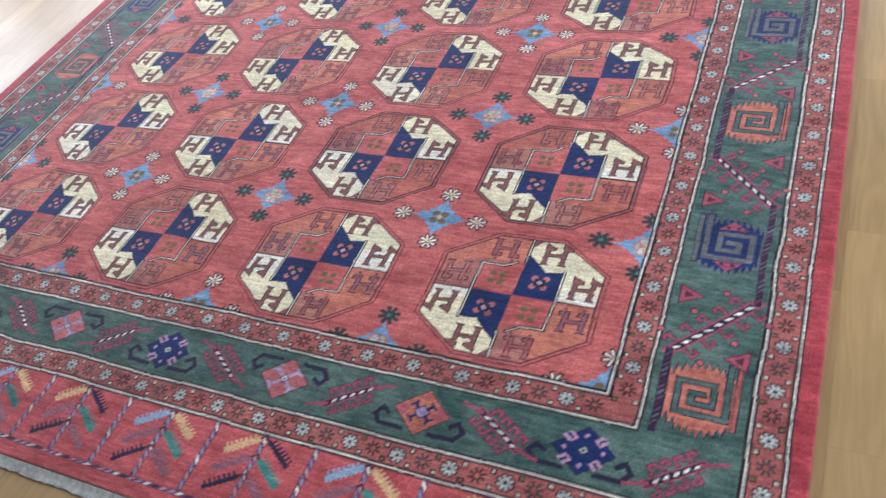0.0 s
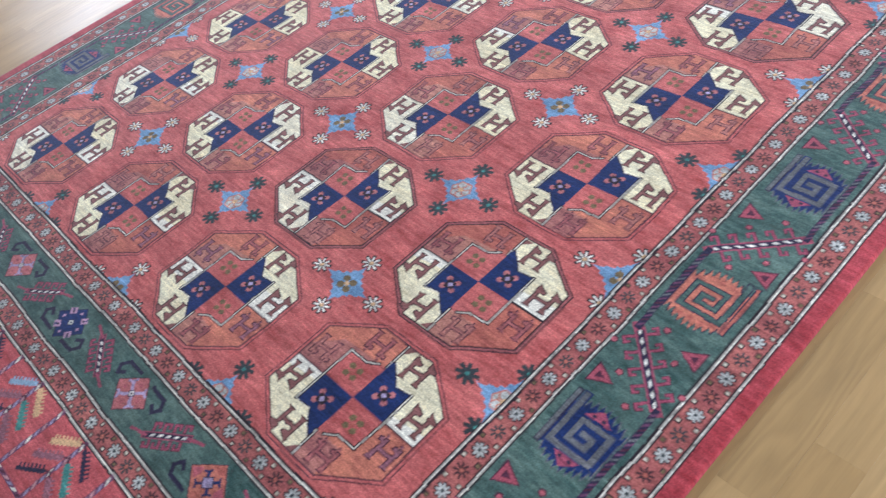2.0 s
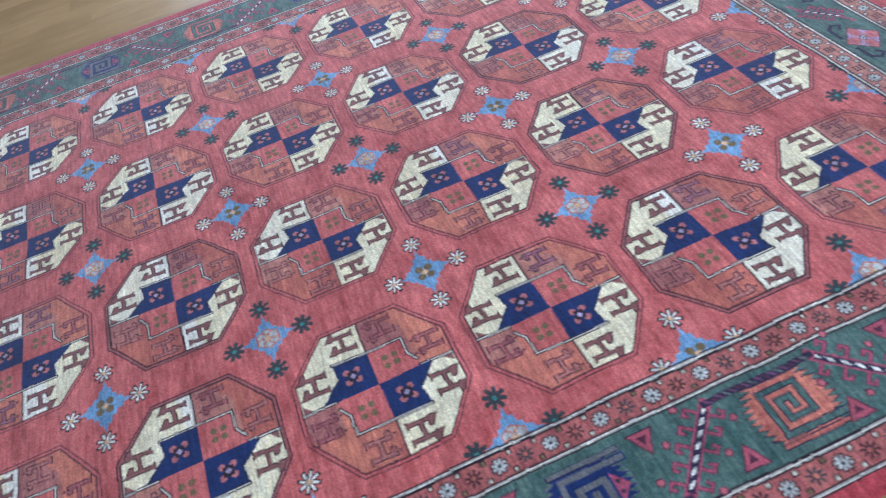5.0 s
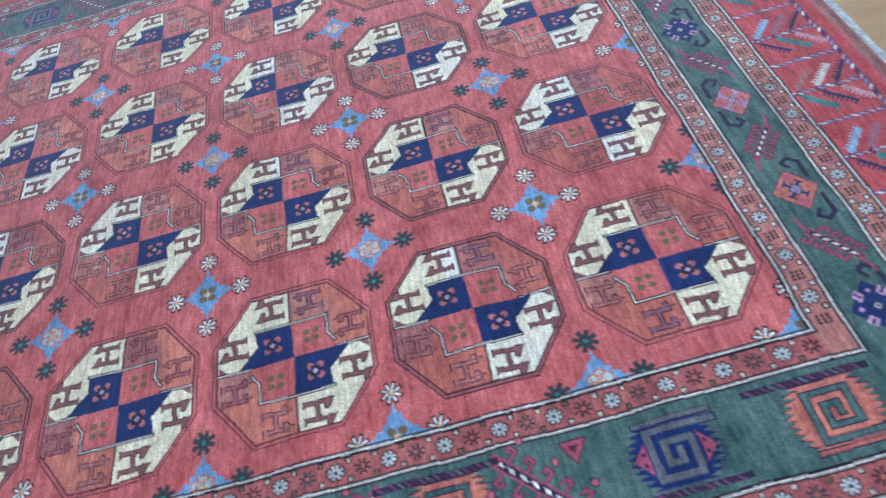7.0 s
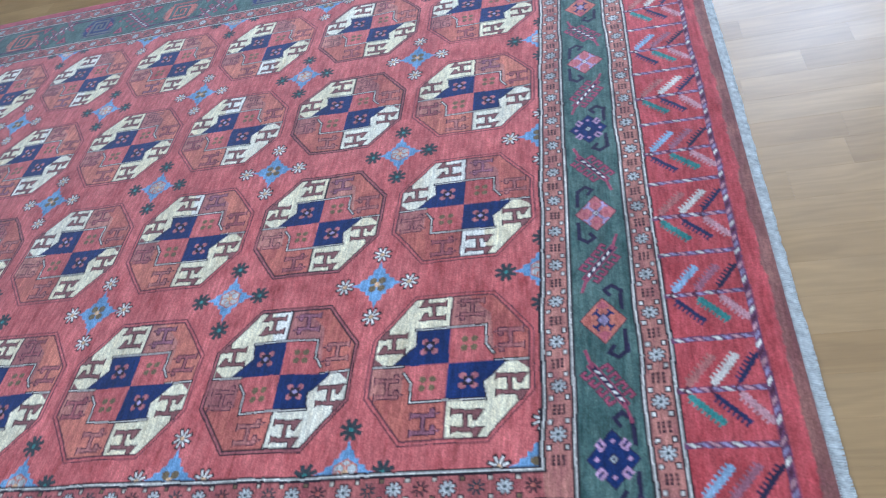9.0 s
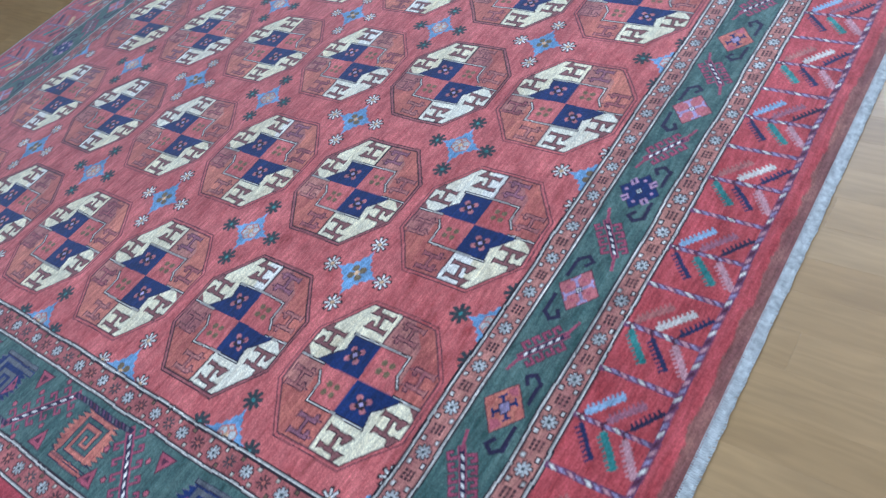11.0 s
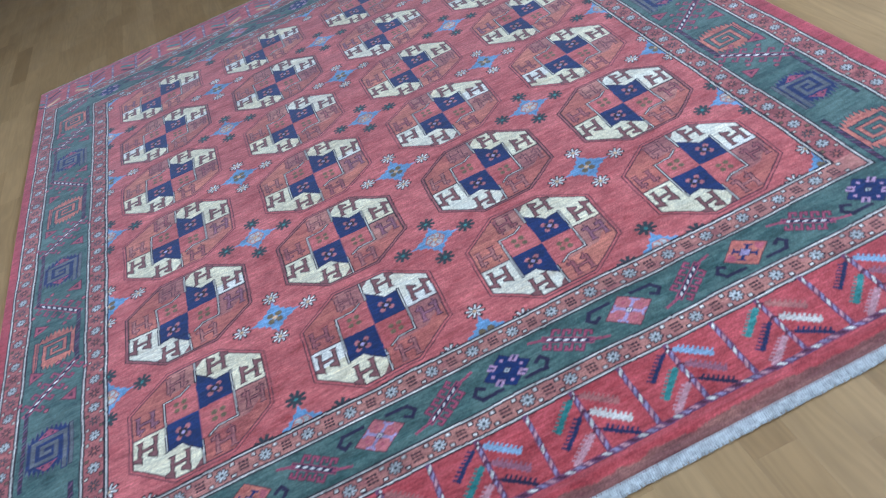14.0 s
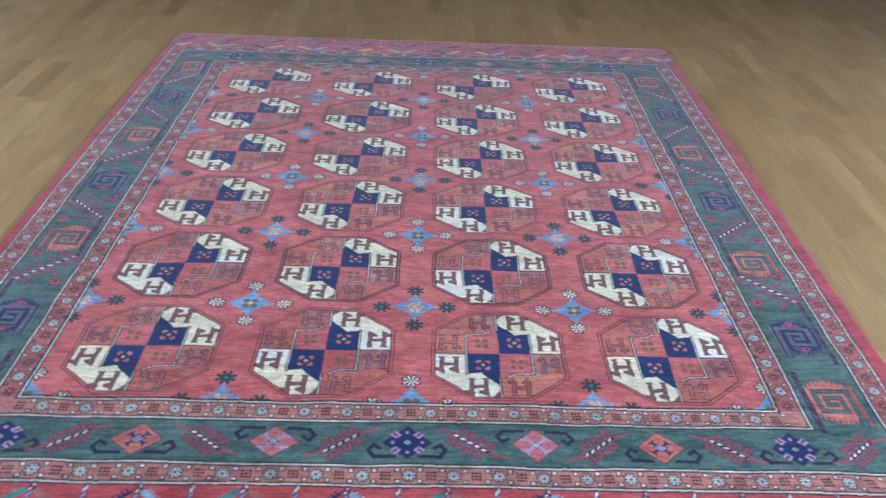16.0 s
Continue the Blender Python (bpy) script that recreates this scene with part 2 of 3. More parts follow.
# dyes, in linear light
RED_DYES = {
    "red": (0.452, 0.113, 0.103), "deep_red": (0.350, 0.050, 0.060), "end_red": (0.390, 0.066, 0.068), "faded_red": (0.420, 0.084, 0.088),
    "orange": (0.465, 0.155, 0.105), "rust": (0.390, 0.115, 0.085), "rose": (0.390, 0.140, 0.140), "brown": (0.205, 0.085, 0.078),
    "madder": (0.290, 0.092, 0.092), "dusk": (0.335, 0.130, 0.112), "pink": (0.300, 0.065, 0.105), "salmon": (0.385, 0.162, 0.126),
    "guard": (0.335, 0.102, 0.090), "mauve": (0.250, 0.105, 0.135), "kilim": (0.215, 0.092, 0.075), "blush": (0.430, 0.135, 0.135),
    "petal": (0.440, 0.240, 0.250), "crimson": (0.330, 0.072, 0.100), "rosy": (0.400, 0.105, 0.125),
}
PALE_DYES = {
    "cream": (0.700, 0.638, 0.425), "white": (0.720, 0.700, 0.620), "blue": (0.160, 0.290, 0.450), "lilac": (0.340, 0.280, 0.420),
    "pale": (0.410, 0.425, 0.395), "sky": (0.240, 0.350, 0.460), "gold": (0.590, 0.380, 0.200), "ivory": (0.715, 0.672, 0.510),
    "line": (0.580, 0.560, 0.480), "bone": (0.520, 0.485, 0.420), "chalk": (0.755, 0.730, 0.620), "orchid": (0.420, 0.255, 0.360),
    "milk": (0.640, 0.600, 0.560), "tooth": (0.480, 0.440, 0.340),
}
DARK_DYES = {
    "navy": (0.010, 0.024, 0.098), "ink": (0.022, 0.018, 0.045), "green": (0.070, 0.122, 0.104), "wine": (0.070, 0.022, 0.036),
    "plum": (0.070, 0.020, 0.040), "dark": (0.020, 0.012, 0.017), "olive": (0.150, 0.110, 0.055), "teal": (0.050, 0.190, 0.170),
    "grey": (0.118, 0.122, 0.128), "leaf": (0.036, 0.044, 0.048), "haze": (0.250, 0.215, 0.320), "umber": (0.048, 0.022, 0.026),
    "slate": (0.020, 0.024, 0.072), "violet": (0.130, 0.050, 0.100), "seam": (0.090, 0.034, 0.043),
}
DYES = {**RED_DYES, **PALE_DYES, **DARK_DYES}
DYE_NAMES = list(DYES)
DYE_NO = {n: i for i, n in enumerate(DYE_NAMES)}
canvas = np.zeros((NY * FINE, NX * FINE), dtype=np.uint8)
piece_of = np.zeros((NY * FINE, NX * FINE), dtype=np.uint16)
pieces = [("field", None, "worn madder red wool ground")]        # name, parent index, label


def piece(name, parent=None, label=""):
    pieces.append((name, parent, label))
    return len(pieces) - 1


def fill(pts, dye=None, pid=None):
    """Fills a polygon, given in the rug's metres, with a dye and, if wanted, as a piece of its own."""
    p = np.asarray(pts, dtype=float)
    x0, y0 = p.min(0)
    x1, y1 = p.max(0)
    i0, i1 = max(0, int((x0 + HX) / STEP)), min(NX * FINE, int((x1 + HX) / STEP) + 2)
    j0, j1 = max(0, int((y0 + HY) / STEP)), min(NY * FINE, int((y1 + HY) / STEP) + 2)
    if i1 <= i0 or j1 <= j0:
        return
    gx = ((np.arange(i0, i1) + 0.5) * STEP - HX)[None, :]
    gy = ((np.arange(j0, j1) + 0.5) * STEP - HY)[:, None]
    inside = np.zeros((j1 - j0, i1 - i0), dtype=bool)
    for a, b in zip(p, np.roll(p, -1, axis=0)):
        if a[1] == b[1]:
            continue
        cross = (a[1] > gy) != (b[1] > gy)
        inside ^= cross & (gx < (b[0] - a[0]) * (gy - a[1]) / (b[1] - a[1]) + a[0])
    if dye is not None:
        canvas[j0:j1, i0:i1][inside] = DYE_NO[dye]
    if pid is not None:
        piece_of[j0:j1, i0:i1][inside] = pid


class Pen:
    """Draws in a motif's own frame: origin, and the ways of its two axes on the rug."""

    def __init__(self, ox, oy, ax=(1, 0), ay=(0, 1)):
        self.o, self.ax, self.ay = np.array((ox, oy), float), np.array(ax, float), np.array(ay, float)

    def w(self, p):
        return self.o + self.ax * p[0] + self.ay * p[1]

    def poly(self, pts, dye=None, pid=None):
        fill([self.w(p) for p in pts], dye, pid)

    def rect(self, x0, x1, y0, y1, dye=None, pid=None):
        self.poly(((x0, y0), (x1, y0), (x1, y1), (x0, y1)), dye, pid)

    def line(self, pts, width, dye):
        for a, b in zip(pts, pts[1:]):
            a, b = np.array(a, float), np.array(b, float)
            d = (b - a) / max(1e-9, np.linalg.norm(b - a))
            n = np.array((-d[1], d[0])) * width / 2
            e = d * width / 2
            self.poly((a - e + n, b + e + n, b + e - n, a - e - n), dye)

    def lined(self, pts, width, dye, edge, rim=0.002):
        self.line(pts, width + 2 * rim, edge)
        self.line(pts, width, dye)

    def dot(self, x, y, r, dye, sides=8):
        self.poly([(x + r * math.cos(k * math.tau / sides), y + r * math.sin(k * math.tau / sides)) for k in range(sides)], dye)

    def flower(self, x, y, r, dye, core, edge=None, petals=4, turn=0.0):
        for k in range(petals):
            a = turn + k * math.tau / petals
            for rr, dd in ((0.58, edge), (0.42, dye)):
                if dd:
                    self.dot(x + r * 0.62 * math.cos(a), y + r * 0.62 * math.sin(a), r * rr, dd, 6)
        if core:
            self.dot(x, y, r * 0.30, core, 6)

    def rays(self, x, y, r, width, dye, core, edge=None, n=8):
        """A small flower of narrow petals."""
        for w, d, f in ((width + 0.0036, edge, 1.12), (width, dye, 1.0)):
            if d is None:
                continue
            for k in range(n):
                a = (k + 0.5) * math.tau / n
                self.line(((x, y), (x + r * f * math.cos(a), y + r * f * math.sin(a))), w, d)
        if core:
            self.dot(x, y, r * 0.36, core, 6)

    def barber(self, a, b, width, ground, dash, edge=None, pitch=0.016, slant=0.5, share=0.5, deep=0.42):
        """A stripe from a to b of slanting dashes."""
        a, b = np.array(a, float), np.array(b, float)
        length = np.linalg.norm(b - a)
        d = (b - a) / length
        n = np.array((-d[1], d[0]))
        if edge:
            self.line((a, b), width + 0.005, edge)
        self.line((a, b), width, ground)
        for k in range(int(length / pitch)):
            s = (k + 0.5) * pitch
            h = pitch * share / 2
            q = [a + d * (s + f * h + g * slant * pitch * 0.5) + n * g * width * deep for f, g in ((-1, -1), (1, -1), (1, 1), (-1, 1))]
            self.poly(q, dash if isinstance(dash, str) else dash[k % len(dash)])


rng = random.Random(11)
fill(((-HX, -HY), (HX, -HY), (HX, HY), (-HX, HY)), "red")

# bands, from the field outwards: half-widths in x and in y
FX, GX, BX, OX = 0.836, 0.892, 1.059, 1.1145
FY, GY, BY, OY = 1.014, 1.0655, 1.1855, 1.2355


def octagon(u, v, fu, fv, grow=0.0):
    u, v = u + grow, v + grow
    fu, fv = fu + grow * 0.4, fv + grow * 0.4
    return [(u, -fv), (u, fv), (fu, v), (-fu, v), (-u, fv), (-u, -fv), (-fu, -v), (fu, -v)]


def beast(pen, x, y, dye, edge, size=1.0, flip=1):
    """A small figure like a letter H: two leaning bodies with beaked heads and spread feet."""
    s = size
    for g, d in ((0.0025, edge), (0.0, dye)):
        if d is None:
            continue
        w = 0.0057 * s + 2 * g
        for e, lift in ((-1, 0.0), (1, 0.0015)):
            foot = (x + e * 0.0165 * s - 0.0008, y - 0.0215 * s + lift)
            head = (x + e * 0.0165 * s + 0.0012, y + 0.0165 * s + lift)
            pen.line((foot, head), w, d)
            hx, hy = head
            pen.poly(((hx - 0.0050 * s - g, hy - 0.003 * s), (hx - 0.0035 * s - g, hy + 0.0125 * s + g), (hx + 0.0005 * s, hy + 0.0070 * s + g),
                      (hx + flip * (0.0130 * s + g), hy - 0.0005 * s + g), (hx + flip * (0.0125 * s + g), hy - 0.0045 * s - g), (hx, hy - 0.008 * s)), d)
            fx, fy = foot
            pen.poly(((fx - 0.0060 * s - g, fy - 0.0055 * s - g), (fx + 0.0080 * s + g, fy - 0.0050 * s - g), (fx + 0.0030 * s, fy + 0.0030 * s), (fx - 0.0030 * s, fy + 0.0030 * s)), d)
        pen.line(((x - 0.016 * s, y - 0.003 * s), (x + 0.016 * s, y - 0.001 * s)), w - 0.0006, d)


def medallion(col, row):
    cx, cy = (col - 1.5) * PITCH_X, (row - 2.5) * PITCH_Y
    me = piece("medallion", None, "octagonal gul medallion quartered in cream, navy and rust wool")
    U, V, FU, FV = 0.1505, 0.1470, 0.0595, 0.0770
    dark_row = row == 1 or (row == 4 and col < 2)
    edge = "dark" if dark_row else rng.choice(("wine", "seam", "seam"))
    base = "rust" if dark_row else rng.choice(("orange", "orange", "rust"))
    pen = Pen(cx, cy, (1.016, 0), (0, 0.982))
    pen.poly(octagon(U, V, FU, FV, 0.0112), None, me)
    pen.poly(octagon(U, V, FU, FV, 0.0106), edge)
    pen.poly(octagon(U, V, FU, FV, 0.0080), "madder" if dark_row else "red")
    pen.poly(octagon(U, V, FU, FV, 0.0032), edge)
    pen.poly(octagon(U, V, FU, FV), base)
    for s in (1, -1):
        p = Pen(cx, cy, (1.016 * s, 0), (0, 0.982 * s))
        # rust quarter with a red square, two beasts
        side = "dusk" if (row + col) % 2 else "salmon"
        p.poly(((0.0, 0.0), (U, 0.0), (U, -0.03), (0.105, -0.075), (0.0, -0.085)), side if s > 0 else base)
        p.poly(((0, -0.085), (0.06, -0.085), (FU, -V), (0, -V)), base if s > 0 else side)
        beast(p, 0.121, -0.036, rng.choice(("madder", "dusk", "mauve")), "wine", 1.0, -1)
        beast(p, 0.046, -0.112, "madder" if base == "orange" else "dusk", "wine", 1.0, -1)
        p.poly(((0, 0), (0.076, 0), (0.076, -0.066), (0.034, -0.070), (0.014, -0.084), (0, -0.084)), "red")
        p.dot(0.040, -0.037, 0.0050, "rust", 4)
        for q in range(4):
            a = (q + 0.5) * math.tau / 4
            p.dot(0.040 + 0.0130 * math.cos(a), -0.037 + 0.0130 * math.sin(a), 0.0076, "olive", 5)
            p.dot(0.040 + 0.0175 * math.cos(a), -0.037 + 0.0175 * math.sin(a), 0.0032, "olive", 4)
        # cream quarter, navy square with a tail along one axis
        cream = piece("cream_quarter", me)
        navy = piece("navy_square", me)
        q = ((0, 0), (U, 0), (U, FV), (FU, V), (0, V))
        p.poly(q, "cream" if (s > 0) == (col % 2 == 0) or rng.random() < 0.4 else "ivory", cream)
        if row > 3 or rng.random() < 0.25:
            cut = rng.choice((0.030, 0.042, 0.058))
            p.poly(((0.078, 0), (U, 0), (U, cut), (0.078, cut - 0.008)), "chalk")
        p.line(((0.150, 0.002), (0.080, 0.002)), 0.004, edge)
        nav = ((0, 0), (0.0765, 0), (0.0765, 0.071), (0.042, 0.066), (0.030, 0.080), (0.004, 0.104), (0, 0.104))
        p.line(nav[2:], 0.007, "white")
        p.line(nav[2:], 0.005, "dark")
        p.poly(nav, "navy", navy)
        for q in range(4):
            a = (q + 0.5) * math.tau / 4
            p.dot(0.039 + 0.0150 * math.cos(a), 0.040 + 0.0150 * math.sin(a), 0.0070, "rose", 6)
        p.rect(0.029, 0.049, 0.030, 0.050, "dark")
        p.dot(0.039, 0.040, 0.0062, "lilac", 4)
        beast(p, 0.119, 0.041, "brown", "umber", 1.02)
        beast(p, 0.050, 0.116, "brown", "umber", 1.02)
        p.poly(((0.004, 0.128), (0.020, 0.146), (0.004, 0.146)), "brown")
        # pale double rules
        for path in (((0.078, 0.072), (0.078, -0.067), (0.036, -0.069), (0.016, -0.083)), ((0.0, -0.086), (0.0, -0.147))):
            p.lined(path, 0.0024, "line", "dark", 0.0026)
        p.lined(((0.0, 0.106), (0.0, 0.147)), 0.0024, "line", "dark", 0.0024)


def star(cx, cy, pale, parent=None):
    pen = Pen(cx, cy)
    me = piece("star_motif", parent, "sky-blue stepped star with four small rosettes")
    tooth = []
    for k in range(4):
        a, b = ((0.064, 0), (0, 0.056), (-0.064, 0), (0, -0.056))[k], ((0, 0.056), (-0.064, 0), (0, -0.056), (0.064, 0))[k]
        for j in range(8):
            f = j / 8
            out = 0.96 if j % 2 == 0 else 0.80
            bulge = 1 - 0.20 * math.sin(f * math.pi)
            tooth.append(((a[0] * (1 - f) + b[0] * f) * out / 0.96 * bulge, (a[1] * (1 - f) + b[1] * f) * out / 0.96 * bulge))
    pen.poly(tooth, "blue", me)
    for x, y in ((0.083, 0), (-0.083, 0), (0, 0.070), (0, -0.070)):
        pen.poly([(x + 0.021 * math.cos(k * math.tau / 8), y + 0.019 * math.sin(k * math.tau / 8)) for k in range(8)], None, me)
        for k in range(8):
            a = (k + 0.5) * math.tau / 8
            tip = (x + 0.0190 * math.cos(a), y + 0.0175 * math.sin(a))
            pen.line(((x, y), tip), 0.0086, "dark" if pale else "leaf")
            if pale:
                pen.line(((x + 0.3 * (tip[0] - x), y + 0.3 * (tip[1] - y)), (x + 0.9 * (tip[0] - x), y + 0.9 * (tip[1] - y))), 0.0040, "white")
        pen.dot(x, y, 0.0050, "gold" if pale else "teal", 6)
    if pale:
        pen.flower(0, 0, 0.022, "olive", "gold", None, 4, math.pi / 4)
    else:
        pen.flower(0, 0, 0.022, "pale", "gold", "orange", 6)


for r in range(-1, ROWS_N):
    for c in range(-1, COLS):
        x, y = (c - 1) * PITCH_X, (r - 2) * PITCH_Y
        x = max(-FX, min(FX, x))
        y = max(-FY, min(FY, y))
        star(x, y, (r + c) % 2 == 0)
for r in range(ROWS_N):
    for c in range(COLS):
        medallion(c, r)

# ---- border grounds (drawn over the outer halves of the edge stars)
def ring(x0, x1, y0, y1, dye_long, dye_low, dye_high, pid):
    """A frame from half-widths x0, y0 out to x1, y1."""
    for s in (1, -1):
        fill(((s * x0, -y1), (s * x1, -y1), (s * x1, y1), (s * x0, y1)), dye_long, pid)
    fill(((-x1, -y1), (x1, -y1), (x1, -y0), (-x1, -y0)), dye_low, pid)
    fill(((-x1, y0), (x1, y0), (x1, y1), (-x1, y1)), dye_high, pid)


END = piece("end_panel", None, "brick-red end panel with feathered chevrons")
END2 = piece("end_panel", None, "brick-red end panel with feathered chevrons")
SELV = [piece("selvedge", None, "plain overcast red wool edge") for _ in (0, 1)]
for k, s in enumerate((1, -1)):
    fill(((s * OX, -HY), (s * HX, -HY), (s * HX, HY), (s * OX, HY)), "deep_red", SELV[k])
fill(((-HX, -HY), (HX, -HY), (HX, -OY), (-HX, -OY)), "end_red", END)
fill(((-HX, OY), (HX, OY), (HX, HY), (-HX, HY)), "faded_red", END2)
OUTER = piece("outer_guard", None, "narrow brick-red guard stripe with small flowers")
MAIN = piece("main_border", None, "wide dark green border with hooked motifs")
INNER = piece("inner_guard", None, "narrow brick-red guard stripe with small flowers")
ring(BX, OX, BY, OY, "guard", "salmon", "guard", OUTER)
ring(GX, BX, GY, BY, "green", "green", "green", MAIN)
ring(FX, GX, FY, GY, "guard", "salmon", "guard", INNER)


def guard_flowers(pen, length, half, ground_warm):
    """Alternating pale and dark flowers along a band, with small pale ticks on both sides."""
    n = int(2 * length / 0.0445)
    for k in range(n):
        s = -length + (k + 0.5) * 2 * length / n
        if k % 2:
            pen.rays(s, 0, 0.0106, 0.0046, "pale", "leaf", "umber", 8)
        else:
            if ground_warm:
                for a in (-1, 0, 1):
                    for b in (-1, 0, 1):
                        pen.rect(s + a * 0.0078 - 0.0026, s + a * 0.0078 + 0.0026, b * 0.0078 - 0.0026, b * 0.0078 + 0.0026, "umber")
                        pen.line(((s - 0.008, b * 0.0078), (s + 0.008, b * 0.0078)), 0.0018, "umber")
            else:
                pen.rays(s, 0, 0.0125, 0.0040, "leaf" if k % 4 else "umber", "rust", None)
        for e in (1, -1):
            t = s + length / n
            big = 1.0 if ground_warm else 0.82
            pen.rect(t - 0.0064 * big, t + 0.0064 * big, e * (half - 0.0118) - 0.0050, e * (half - 0.0118) + 0.0050, "umber")
            pen.rect(t - 0.0036 * big, t + 0.0036 * big, e * (half - 0.0118) - 0.0030, e * (half - 0.0118) + 0.0030, "line" if ground_warm else ("tooth" if (k + (e > 0)) % 3 else "olive"))


for x0, x1, y0, y1 in ((FX, GX, FY, GY), (BX, OX, BY, OY)):
    for s in (1, -1):
        guard_flowers(Pen(s * (x0 + x1) / 2, 0, (0, 1), (1, 0)), (y0 + y1) / 2 - 0.02, (x1 - x0) / 2, False)
        guard_flowers(Pen(0, s * (y0 + y1) / 2, (1, 0), (0, 1)), (x0 + x1) / 2 - 0.02, (y1 - y0) / 2, s < 0)
flat = Pen(0, 0)
for x, y in ((FX, FY), (GX, GY), (BX, BY), (OX, OY)):
    path = ((x, y), (-x, y), (-x, -y), (x, -y), (x, y))
    flat.line(path, 0.0118, "dark")
    flat.line(path, 0.0037, "line")


# ---- long borders: hooked spirals, slanting barred stripes, rope stripes
def spiral_motif(pen, kind, parent):
    me = piece("spiral_motif", parent, "serrated orange hooked motif" if kind == "orange" else "serrated navy and grey hooked motif")
    body, rim, path_dye = ("orange", "ink", "green") if kind == "orange" else ("navy", "grey", "grey")
    m = 1 if kind == "orange" else -1

    def comb(grow):
        pts = []
        n = 9
        for k in range(n + 1):
            f = k / n
            x = -0.052 + 0.104 * f
            top = 0.052 + 0.020 * math.sin(math.pi * f)
            pts.append((m * x, top + grow))
            if k < n:
                pts.append((m * (x + 0.052 / n), top - 0.017 + grow * 0.4))
        low = [(x, -y) for x, y in reversed(pts)]
        return [(x * (1 + grow * 12), y) for x, y in pts + low]
    pen.poly(comb(0.004), rim, me)
    pen.poly(comb(0.0), body)
    if kind != "orange":
        for e in (1, -1):
            pen.poly(((-0.026, e * 0.040), (0, e * 0.062), (0.026, e * 0.040)), "pink")
            pen.dot(-0.009, e * 0.046, 0.004, "ink", 6)
            pen.dot(0.009, e * 0.046, 0.004, "ink", 6)
    spiral = [(0.042, -0.070), (0.042, 0.033), (-0.036, 0.031), (-0.036, -0.029), (0.020, -0.029), (0.020, 0.012), (-0.014, 0.012), (-0.014, -0.008), (0.003, -0.008)]
    spiral = [(m * a, b) for a, b in spiral]
    pen.lined(spiral, 0.0080 if kind == "orange" else 0.0105, path_dye, "ink" if kind == "orange" else "navy", 0.0025)
    pen.lined([(m * 0.057, -0.070), (m * 0.057, 0.046)], 0.007, "rust" if kind == "orange" else "grey", "ink", 0.002)
    if kind == "orange":
        for e in (1, -1):
            for k in range(3):
                pen.dot(-0.022 + 0.02 * k, e * 0.050, 0.006, "rust", 5)


def hooks(pen, a, b, reach, count, dye="pink"):
    """Little pink crooks along both sides of a stripe."""
    a, b = np.array(a, float), np.array(b, float)
    d = (b - a) / np.linalg.norm(b - a)
    n = np.array((-d[1], d[0]))
    for k in range(count):
        s = a + (b - a) * (k + 0.6) / (count + 0.2)
        for e in (1, -1):
            f = s + n * e * 0.012
            g = s + n * e * reach
            h = g + d * e * 0.011
            q = h - n * e * 0.007
            pen.line((f, g, h, q), 0.0076, "plum")
            pen.line((f, g, h, q), 0.0046, dye)
            m = s + n * e * (reach + 0.016) + d * e * 0.004
            if k % 2 == 0 and reach > 0.025:
                pen.dot(m[0], m[1], 0.0085, "plum", 5)
                pen.dot(m[0], m[1], 0.0058, "rosy", 5)


SPIRALS = [(-0.978, "orange"), (-0.742, "navy"), (-0.400, "orange"), (-0.059, "navy"), (0.288, "orange"), (0.643, "navy"), (0.984, "orange")]
BARS = [(0.901, 0.771), (0.403, 0.529), (0.185, 0.062), (-0.289, -0.183), (-0.478, -0.604)]
DRIFT = (0.020, 0.028, 0.022, 0.028, 0.040, 0.020, 0.002)       # one border runs a little behind the other
for s in (1, -1):
    for (y, kind), lag in zip(SPIRALS, DRIFT[::-1]):
        y -= lag if s > 0 else 0.0
        spiral_motif(Pen(s * 0.976, y, (s, 0), (0, 1)), kind, MAIN)
    p = Pen(0, -0.022 if s > 0 else 0.0, (s, 0), (0, 1))
    xi, xo = 0.915, 1.037
    for k, (yi, yo) in enumerate(BARS):
        a, b = (xi, yi), (xo, yo)
        hooks(p, a, b, 0.030, 5)
        p.line((a, b), 0.0195, "pink")
        p.barber(a, b, 0.0125, "ink", "white", None, 0.0215, 0.35, 0.50, 0.24)
        for q, e in ((a, 1), (b, -1)):
            p.dot(q[0], q[1], 0.012, "pink", 4)
        ym = (yi + yo) / 2
        up = 1 if yi < yo else -1
        for tx, ty, e in ((xi + 0.012, ym + up * 0.062, 1), (xo - 0.012, ym - up * 0.062, -1)):
            back, tip = tx - e * 0.015, tx + e * 0.026
            p.poly(((back - e * 0.002, ty - 0.024), (tip + e * 0.001, ty), (back - e * 0.002, ty + 0.024)), "plum")
            p.poly(((back, ty - 0.0195), (tip - e * 0.003, ty), (back, ty + 0.0195)), "crimson")
            p.poly(((back + e * 0.008, ty - 0.008), (back + e * 0.023, ty), (back + e * 0.008, ty + 0.008)), "plum")
    for x, y0, y1 in ((xi, 0.901, 1.059), (xo, 0.771, 0.529), (xi, 0.403, 0.185), (xo, 0.062, -0.183), (xi, -0.289, -0.478), (xo, -0.604, -0.83), (xi, -0.872, -1.051)):
        p.barber((x, y0), (x, y1), 0.0120, "ink", ("violet", "plum", "violet", "grey"), None, 0.0115, 0.9, 0.50)


